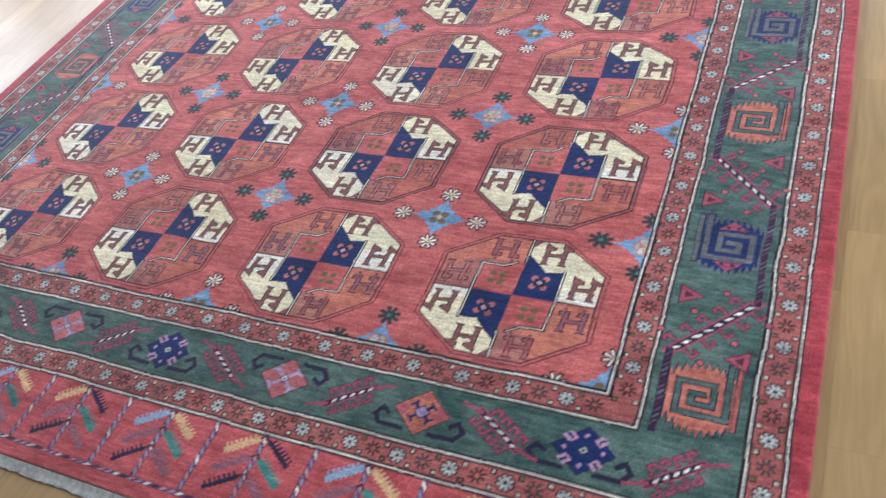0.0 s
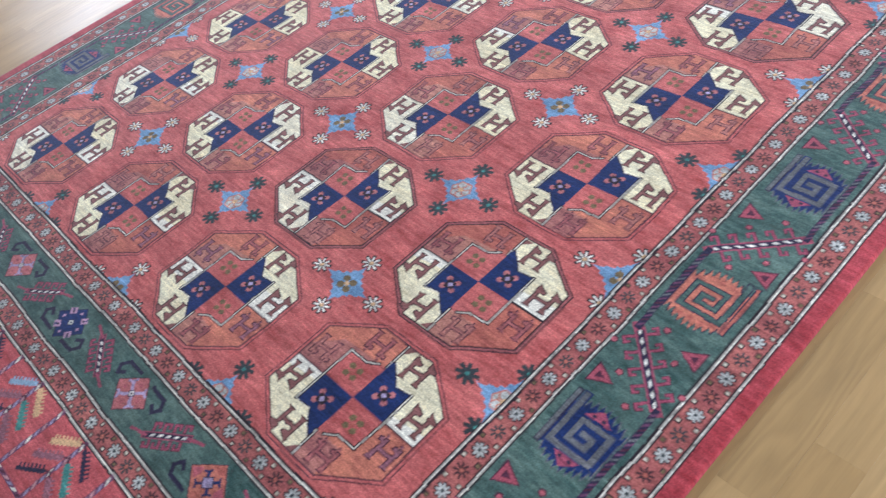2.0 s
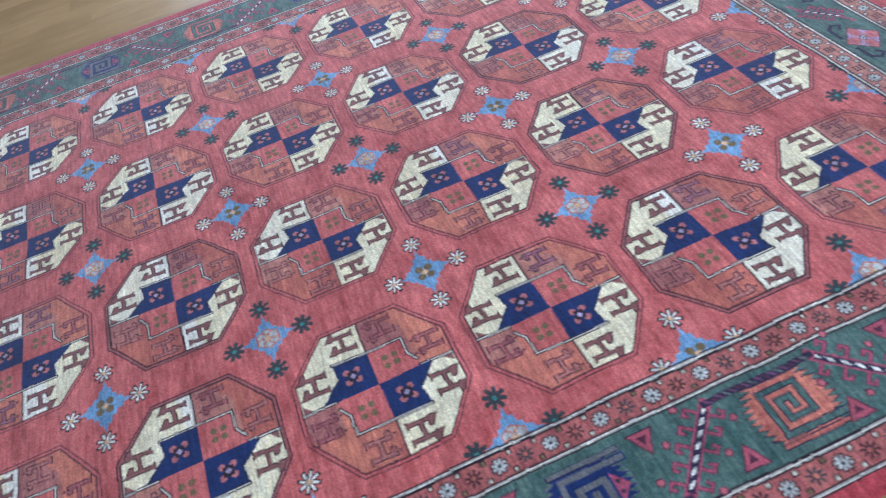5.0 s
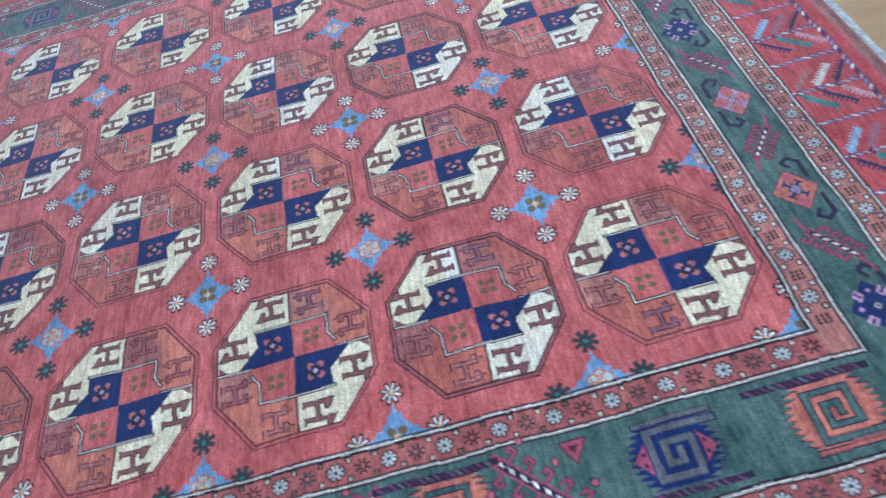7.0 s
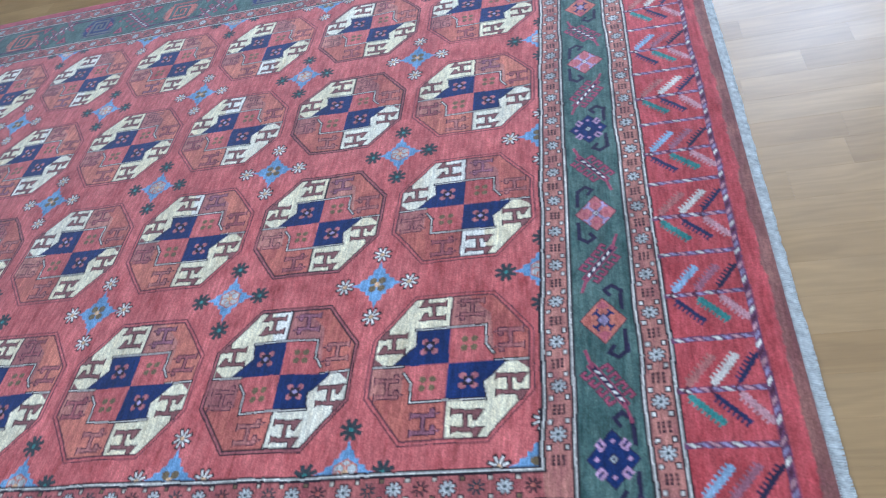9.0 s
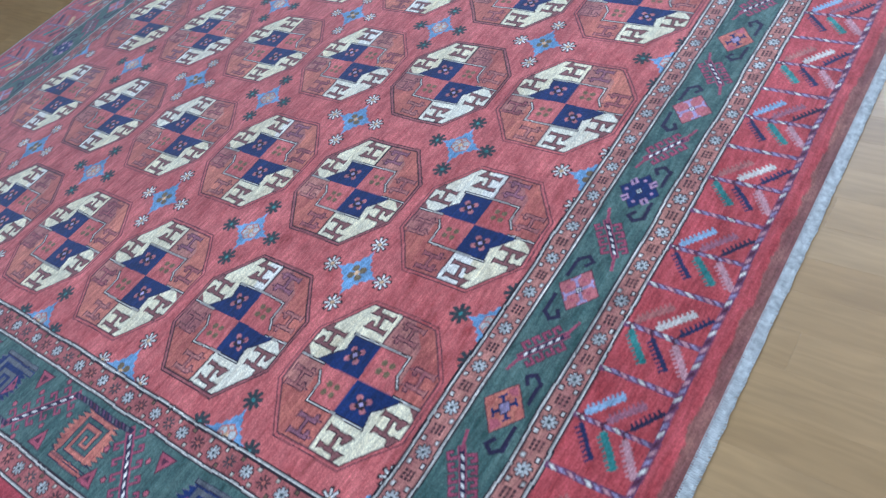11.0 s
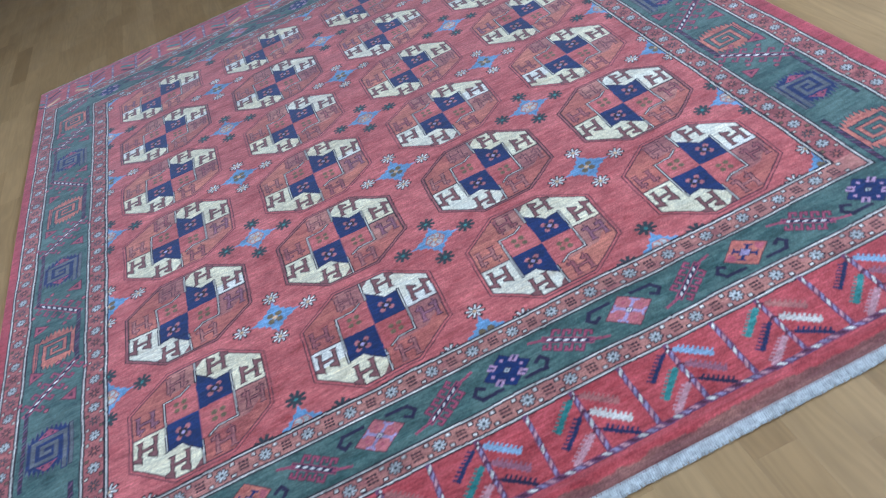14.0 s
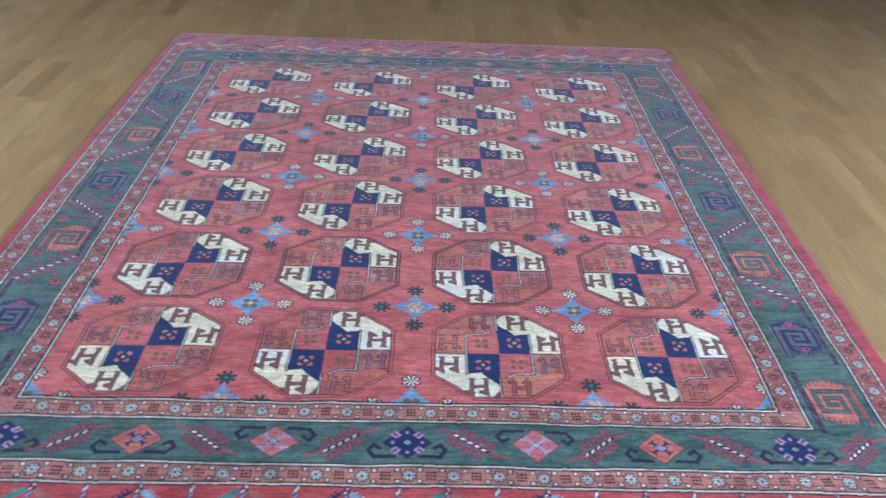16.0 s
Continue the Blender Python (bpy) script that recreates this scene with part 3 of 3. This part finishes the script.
# ---- short borders: flowered lozenges, hooks, slanting stripes
def lozenge(pen, ground, petal, core, parent):
    me = piece("lozenge_motif", parent, "small flowered lozenge in the green border")
    d = ((0.050, 0), (0, 0.042), (-0.050, 0), (0, -0.042))
    pen.poly([(x * 1.06, y * 1.06) for x, y in d], "ink" if ground == "navy" else "plum", me)
    pen.poly(d, ground)
    corners = [(e * 0.0245, f * 0.0205) for e in (1, -1) for f in (1, -1)]
    if ground == "navy":
        # four notched petals that fill the sides, a pale heart
        for x, y in corners:
            pen.poly(((x + 0.0125, y), (x, y + 0.0106), (x - 0.0125, y), (x, y - 0.0106)), petal)
            pen.line(((x * 1.02, y * 1.02), (x * 1.16, y * 1.16)), 0.0045, ground)
            pen.dot(x * 0.92, y * 0.92, 0.0032, "ink", 4)
        for x, y in ((0.031, 0), (-0.031, 0), (0, 0.027), (0, -0.027)):
            pen.dot(x, y, 0.0046, petal, 4)
    elif ground == "blush":
        # a pale forked cross
        for x, y in corners:
            pen.line(((x * 0.25, y * 0.25), (x * 0.85, y * 0.85)), 0.0066, petal)
            pen.line(((x * 0.72, y * 1.15), (x * 0.85, y * 0.80), (x * 1.22, y * 0.66)), 0.0052, petal)
        for x, y in ((0.026, 0), (-0.026, 0), (0, 0.022), (0, -0.022)):
            pen.dot(x, y, 0.0048, "rosy", 5)
    else:
        # dark arms to the sides, reddened tips
        for e in (1, -1):
            pen.poly(((e * 0.048, 0), (e * 0.030, 0.0130), (e * 0.024, 0), (e * 0.030, -0.0130)), "rosy")
            pen.poly(((0, e * 0.040), (0.0130, e * 0.027), (0, e * 0.021), (-0.0130, e * 0.027)), "rust")
        for x, y in corners:
            pen.line(((x * 0.30, y * 0.30), (x * 0.66, y * 0.66)), 0.0064, petal)
            pen.line(((x * 0.52, y * 0.92), (x * 0.68, y * 0.66), (x * 0.94, y * 0.50)), 0.0042, petal)
    w = 0.0165 if ground == "orange" else 0.0105
    pen.poly(((w, 0), (0, w * 0.86), (-w, 0), (0, -w * 0.86)), "ink")
    w -= 0.0032
    pen.poly(((w, 0), (0, w * 0.86), (-w, 0), (0, -w * 0.86)), core)
    if ground != "orange":
        pen.dot(0, 0, 0.0030, "ink", 4)


LOZENGES = [(-0.823, "navy"), (-0.555, "orange"), (-0.278, "blush"), (-0.004, "navy"), (0.265, "blush"), (0.538, "orange"), (0.831, "navy")]
for s in (1, -1):
    cy = s * (GY + BY) / 2
    for k, (x, ground) in enumerate(LOZENGES):
        lo = Pen(x, cy, (1, 0), (0, s))
        lozenge(lo, ground, {"navy": "orchid", "orange": "navy", "blush": "lilac"}[ground], {"navy": "pale", "orange": "lilac", "blush": "milk"}[ground], MAIN)
        side = -1 if ground == "blush" else 1
        for e in (1, -1):
            hk = [(e * 0.026, side * 0.037), (e * 0.068, side * 0.036), (e * 0.080, side * 0.020), (e * 0.070, side * 0.006), (e * 0.058, side * 0.014)]
            lo.line(hk, 0.0085, "ink")
    xs = [x for x, _ in LOZENGES]
    mids = [-0.965] + [(a + b) / 2 for a, b in zip(xs, xs[1:])] + [0.970]
    for k, x in enumerate(mids):
        p = Pen(x, cy, (1, 0), (0, 1))
        e = -1 if k % 2 else 1
        e = e * s
        a, b = (-0.036, -e * 0.026), (0.036, e * 0.026)
        hooks(p, a, b, 0.024, 4)
        p.line((a, b), 0.0150, "pink")
        p.barber(a, b, 0.0100, "ink", "white", None, 0.0165, 0.35, 0.50, 0.26)
        p.line((b, (0.070, e * 0.036)), 0.006, "pink")
        p.line((a, (-0.070, -e * 0.036)), 0.006, "pink")


# ---- end panels: spokes, feathered chevrons, roped edge
def feather(pen, pts, dye, width=0.0145):
    """A stroke with a comb of teeth along its lower side; the dark ones are a thin stem with teeth."""
    dark = dye in ("slate", "ink")
    pen.line(pts, width * (0.52 if dark else 0.74), dye)
    a, b = np.array(pts[0], float), np.array(pts[1], float)
    length = np.linalg.norm(b - a)
    d = (b - a) / length
    n = np.array((-d[1], d[0])) * (1 if b[0] > a[0] else -1)
    k = 0.002
    while k < length + 0.002:
        q = a + d * k
        pen.line((q, q - n * width * 0.68 + d * 0.002), 0.0042, dye)
        pen.line((q, q + n * width * (0.22 if dark else 0.40)), 0.0036, dye)
        k += 0.0086


for s in (1, -1):
    p = Pen(0, 0, (1, 0), (0, s))
    y0, y1 = OY + 0.006, 1.374
    k0 = -12
    for k in range(k0, 13):
        x = -0.0200 + 0.0985 * k if s < 0 else -0.0020 + 0.1010 * k
        if abs(x) > HX - 0.02:
            continue
        p.barber((x, y0), (x, y1), 0.0108, "violet", ("line", "haze", "petal", "haze"), None, 0.0165, 0.65, 0.60, 0.36)
        if k % 2:
            light = (k // 2) % 2 == 1
            up = ("sky", "mauve", "ink") if light else ("dusk", "bone", "slate")
            dn = ("slate", "teal", "petal") if light else ("teal", "slate", "petal")
            if s > 0:
                up = ("sky", "mauve", "ink") if light else ("gold", "mauve", "ink")
                dn = ("gold", "teal", "mauve") if light else ("ink", "teal", "mauve")
            for j in range(3):
                ya = y0 + (0.012 + 0.040 * j if s < 0 else 0.005 + 0.037 * j)
                for e, cols in ((1, up), (-1, dn)):
                    q1 = (x + e * 0.013, ya + 0.004)
                    q2 = (x + e * 0.060, ya + ((0.046 if j < 2 else 0.040) if s < 0 else 0.036))
                    p.line(((x, ya - 0.006), q1), 0.0040, "plum")
                    feather(p, (q1, q2), cols[j], 0.0145 if s < 0 else 0.0155)
    p.barber((-HX + 0.03, 1.3815), (HX - 0.03, 1.3815), 0.0108, "violet", ("line", "haze", "petal", "plum"), None, 0.0175, 0.65, 0.58, 0.36)
    # the bare woven strip before the fringe, its edge unevenly worn
    x, deep, worn = -HX, 0.026 if s < 0 else 0.009, 0.0
    while x < HX:
        worn = 0.93 * worn + rng.uniform(-0.0011, 0.0011)
        p.rect(x, x + 0.0028, HY - deep - worn, HY, "kilim")
        x += 0.0025

# ---------------------------------------------------------------- the rug's meshes
def smooth_noise(shape, cells, seed, amp):
    """Soft random field over a grid, by bilinear upscaling of random values."""
    r = np.random.RandomState(seed)
    g = r.uniform(-1, 1, (cells[0] + 2, cells[1] + 2))
    y = np.linspace(0, cells[0], shape[0])
    x = np.linspace(0, cells[1], shape[1])
    yi, xi = y.astype(int), x.astype(int)
    fy, fx = (y - yi)[:, None], (x - xi)[None, :]
    fy, fx = fy * fy * (3 - 2 * fy), fx * fx * (3 - 2 * fx)
    a, b = g[np.ix_(yi, xi)], g[np.ix_(yi, xi + 1)]
    c, d = g[np.ix_(yi + 1, xi)], g[np.ix_(yi + 1, xi + 1)]
    return amp * ((a * (1 - fx) + b * fx) * (1 - fy) + (c * (1 - fx) + d * fx) * fy)


def end_in(v):
    """One end of the rug is drawn in a little, the other let out."""
    return v - 0.40 * np.clip(v - 1.38, 0, 1) - 0.15 * np.clip(-1.38 - v, 0, 1)


def rug():
    base = tagged(new("rug"), "hand-knotted red wool rug with octagonal medallions on oak floor", "rug")
    shape = (NY + 1, NX + 1)
    # the weaver's unevenness: the drawing wanders by a knot or so
    wob_x = smooth_noise(shape, (34, 26), 3, 0.0026) + smooth_noise(shape, (300, 240), 4, 0.0004)
    wob_y = smooth_noise(shape, (34, 26), 5, 0.0026) + smooth_noise(shape, (300, 240), 6, 0.0004)
    gx = (np.arange(NX + 1) * CELL - HX)[None, :] + np.zeros(shape)
    gy = (np.arange(NY + 1) * CELL - HY)[:, None] + np.zeros(shape)
    fade = np.clip(np.minimum(HX - np.abs(gx), HY - np.abs(gy)) / 0.03, 0, 1)
    table = np.array([DYES[n] for n in DYE_NAMES], dtype=np.float32)
    colour = np.zeros((*shape, 3), dtype=np.float32)
    for dx in (-0.5, 0.5):
        for dy in (-0.5, 0.5):
            ix = np.clip(((gx + fade * wob_x + HX) / STEP + dx).astype(int), 0, NX * FINE - 1)
            iy = np.clip(((gy + fade * wob_y + HY) / STEP + dy).astype(int), 0, NY * FINE - 1)
            colour += table[canvas[iy, ix]] * 0.25
    r = np.random.RandomState(8)
    colour *= r.uniform(0.80, 1.20, (*shape, 1)).astype(np.float32)
    # uneven dyeing: each skein took the colour a little differently
    here = canvas[np.clip(((gy + HY) / STEP).astype(int), 0, NY * FINE - 1), np.clip(((gx + HX) / STEP).astype(int), 0, NX * FINE - 1)]
    small = smooth_noise(shape, (150, 62), 31, 1.0) * 0.55 + smooth_noise(shape, (340, 110), 32, 1.0) * 0.5 + smooth_noise(shape, (520, 330), 34, 1.0) * 0.45 + smooth_noise(shape, (560, 64), 35, 1.0) * 0.65
    wide = smooth_noise(shape, (46, 24), 33, 1.0)
    for names, amp, tint in ((("red", "end_red", "faded_red", "deep_red"), 0.30, (0.85, 1.35, 1.3)), (("green", "teal"), 0.42, (1.35, 1.0, 0.95)),
                             (("orange", "rust", "salmon", "guard", "rose", "kilim", "rosy", "madder", "dusk"), 0.30, (0.9, 1.2, 0.9)), (("blue", "grey", "navy"), 0.26, (1.1, 1.0, 0.9)), (("cream", "ivory"), 0.10, (0.6, 1.0, 1.6)), (("line", "milk", "white", "pale", "lilac", "haze"), 0.38, (1.0, 1.0, 1.0))):
        m = np.isin(here, [DYE_NO[q] for q in names])
        f = (small * 0.75 + wide * 0.5)[..., None] * amp * np.array(tint)
        colour = np.where(m[..., None], colour * np.clip(1 + f, 0.4, 1.8), colour).astype(np.float32)
    # surface: soft buckles, knots standing unevenly, rolled edges
    z = smooth_noise(shape, (9, 7), 1, 0.0016) + smooth_noise(shape, (60, 46), 2, 0.0005) + r.uniform(-0.00035, 0.00035, shape)
    edge = np.minimum(HX - np.abs(gx), HY - np.abs(gy))
    z = z * np.clip(edge / 0.05, 0, 1)
    # the end with the woven strip curls up a little before it drops to the fringe
    low = HY + gy + smooth_noise(shape, (9, 40), 12, 0.004)
    roll = 0.0035 + smooth_noise(shape, (9, 14), 13, 0.0020)
    z += roll * np.exp(-((low - 0.034) / 0.011) ** 2) - 0.0015 * np.exp(-((low - 0.017) / 0.006) ** 2)
    z -= np.where(edge < 0.0005, 0.0092, np.where(edge < 0.0045, 0.0030, np.where(edge < 0.0075, 0.0008, 0.0)))
    sway_x = 0.004 * np.sin(gy * 2.1 + 0.6) * np.clip(np.abs(gx) - 0.9, 0, 1) * 4 * np.sign(gx)
    wx, wy = woven(gx, end_in(gy))
    verts = np.stack((wx + sway_x, wy, z), axis=-1).reshape(-1, 3)
    flatc = colour.reshape(-1, 3)
    ix = np.clip(((gx[:-1, :-1] + CELL / 2 + (fade * wob_x)[:-1, :-1] + HX) / STEP).astype(int), 0, NX * FINE - 1)
    iy = np.clip(((gy[:-1, :-1] + CELL / 2 + (fade * wob_y)[:-1, :-1] + HY) / STEP).astype(int), 0, NY * FINE - 1)
    pid = piece_of[iy, ix].ravel()
    j, i = np.divmod(np.arange(NX * NY), NX)
    v0 = j * (NX + 1) + i
    quads = np.stack((v0, v0 + 1, v0 + NX + 2, v0 + NX + 1), axis=-1)
    order = np.argsort(pid, kind="stable")
    starts = np.searchsorted(pid[order], np.arange(len(pieces) + 1))
    made = {}
    for k, (name, parent, label) in enumerate(pieces):
        f = order[starts[k]:starts[k + 1]]
        if len(f) < 12:
            continue
        used, inv = np.unique(quads[f].ravel(), return_inverse=True)
        made[k] = arrays_mesh(name, verts[used], inv.reshape(-1, 4), WOOL, made.get(parent, base), label, flatc[used])
    return base


def fringe(parent, side):
    """Tight pale cotton warp ends, folded close together along one end of the rug."""
    r = np.random.RandomState(20 + side)
    vs, qs = [], []
    n = int(2 * HX / 0.0022)
    ragged = np.convolve(r.uniform(-0.0045, 0.0045, n + 8), np.ones(9) / 9, "same")
    for k in range(n):
        x = -HX + 0.004 + (k + 0.5) * (2 * HX - 0.008) / n + r.uniform(-0.0004, 0.0004)
        length = 0.0185 + r.uniform(-0.0005, 0.0005) + 0.6 * ragged[k] + 0.0009 * math.sin(k * 0.014) + 0.0005 * math.sin(k * 0.085)
        if side > 0:
            length += 1.2 * ragged[k] + 0.001
        x, start = woven(x, float(end_in(side * HY)))
        start = abs(start) - 0.002 - (0.004 if k % 2 else 0.0)
        lean = r.uniform(-0.0012, 0.0012)
        rows = 4
        o = len(vs)
        for q in range(rows):
            f = q / (rows - 1)
            w = 0.0021 * (1 - 0.12 * f * f)
            zc = (-0.0015 if k % 2 else -0.0022) - 0.0052 * min(1, f * 1.6)
            yy = start + length * f
            for a, b in ((-w, -0.0016), (-w * 0.5, 0.0012), (w * 0.5, 0.0012), (w, -0.0016)):
                vs.append((x + lean * f + a, side * yy, zc + b))
        for q in range(rows - 1):
            for c in range(3):
                a = o + q * 4 + c
                face = (a, a + 1, a + 5, a + 4)
                qs.append(face if side > 0 else face[::-1])
    arrays_mesh("fringe", np.array(vs), np.array(qs), COTTON, parent, "short pale cotton fringe")


# ---------------------------------------------------------------- things beyond the rug
def low_cabinet():
    base = tagged(new("low_cabinet"), "pale grey painted low cabinet standing on the oak floor", "cabinet")
    base.location, base.rotation_euler[2] = (-2.69, 2.45, FLOOR_Z), 0.13

    def b(name, x0, x1, y0, y1, z0, z1, mat=GREYPAINT, bevel=0.004):
        bm = bmesh.new()
        box_into(bm, x0, x1, y0, y1, z0, z1, bevel)
        return part(name, bm, mat, base)
    b("plinth", -0.44, -0.006, 0.01, 1.55, 0.0, 0.06)
    b("body", -0.45, 0.0, 0.0, 1.56, 0.062, 0.56)
    b("top", -0.46, 0.012, -0.012, 1.572, 0.562, 0.588)
    for k in range(3):
        d = b("door", 0.002, 0.018, 0.012 + k * 0.514, 0.516 + k * 0.514, 0.075, 0.55)
        bm = bmesh.new()
        box_into(bm, 0.020, 0.034, 0.05 + k * 0.514, 0.062 + k * 0.514, 0.28, 0.38, 0.003)
        part("handle", bm, PAINT, d)
    return base


def cable():
    cu = bpy.data.curves.new("cable", "CURVE")
    cu.dimensions, cu.bevel_depth, cu.bevel_resolution, cu.resolution_u = "3D", 0.0027, 3, 10
    pts = [(-2.80, 2.46), (-2.59, 2.443), (-2.33, 2.417), (-2.07, 2.385), (-1.86, 2.385), (-1.755, 2.47), (-1.745, 2.60), (-1.82, 2.70), (-1.95, 2.71), (-2.09, 2.64), (-2.125, 2.76), (-2.07, 2.94), (-1.90, 3.02), (-1.75, 2.95)]
    sp = cu.splines.new("NURBS")
    sp.points.add(len(pts) - 1)
    for q, (x, y) in zip(sp.points, pts):
        q.co = (x, y, FLOOR_Z + 0.0027, 1)
    sp.use_endpoint_u, sp.order_u = True, 3
    cu.materials.append(RUBBER)
    tagged(new("cable", cu), "thin dark cable looped loosely on the floor", "cable")


def oak_floor():
    """Strip floor: staves along y, each with bevelled edges, over a dark bed."""
    x0, x1, y0, y1 = ROOM
    bm = bmesh.new()
    box_into(bm, x0, x1, y0, y1, FLOOR_Z - 0.06, FLOOR_Z - 0.0022)
    base = tagged(part("floor", bm, SUBFLOOR), "lacquered oak strip floor with tight joints", "floor", kind="structure")
    W = 0.0801
    lengths = (0.39, 0.445, 0.50)
    gap = 0.00005
    bev = 0.00012

    def stave_arrays(length):
        hx, hy = W / 2 - gap, length / 2 - gap
        v, f = [], []
        for k, (a, z) in enumerate(((0.0, -0.0030), (0.0, -bev), (bev, 0.0))):
            v += [(-hx + a, -hy + a, z), (hx - a, -hy + a, z), (hx - a, hy - a, z), (-hx + a, hy - a, z)]
        for k in (0, 4):
            for c in range(4):
                f.append((k + c, k + (c + 1) % 4, k + 4 + (c + 1) % 4, k + 4 + c))
        f.append((8, 9, 10, 11))
        return np.array(v), np.array(f)

    shapes = [stave_arrays(l) for l in lengths]
    meshes = []
    for v, f in shapes:
        me = bpy.data.meshes.new("stave")
        me.from_pydata([tuple(q) for q in v], [], [tuple(q) for q in f])
        me.materials.append(OAK)
        meshes.append(me)
    r = random.Random(5)
    near, rest = [], []
    k0 = math.ceil((x0 + 1.177) / W)
    k1 = math.floor((x1 + 1.177) / W)
    for k in range(k0, k1):
        x = -1.177 + (k + 0.5) * W
        y = y0 - r.uniform(0, 0.4)
        while y < y1:
            n = r.randrange(3)
            cy = y + lengths[n] / 2
            y += lengths[n]
            if cy - lengths[n] / 2 < y0 or cy + lengths[n] / 2 > y1:
                continue
            out = max(abs(x) - HX, abs(cy) - 1.45)
            if out < -0.30:
                continue
            (near if (-0.25 < out < 0.30 and (x < 0.4 or cy < -1.2)) else rest).append((x, cy, n))
    near.sort(key=lambda q: max(abs(q[0]) - HX, abs(q[1]) - 1.45))
    near, over = near[:300], near[300:]
    for x, y, n in near:
        ob = new("stave", meshes[n])
        ob.parent = base
        ob.location = (x, y, FLOOR_Z)
    vs, fs, o = [], [], 0
    for x, y, n in rest + over:
        v, f = shapes[n]
        vs.append(v + np.array((x, y, FLOOR_Z)))
        fs.append(f + o)
        o += len(v)
    ob = arrays_mesh("staves", np.concatenate(vs), np.concatenate(fs), OAK, base, smooth=False)
    tagged(ob, "oak staves of the strip floor", kind="stuff")


room()
low_cabinet()
cable()
carpet = rug()
fringe(carpet, 1)
fringe(carpet, -1)
oak_floor()
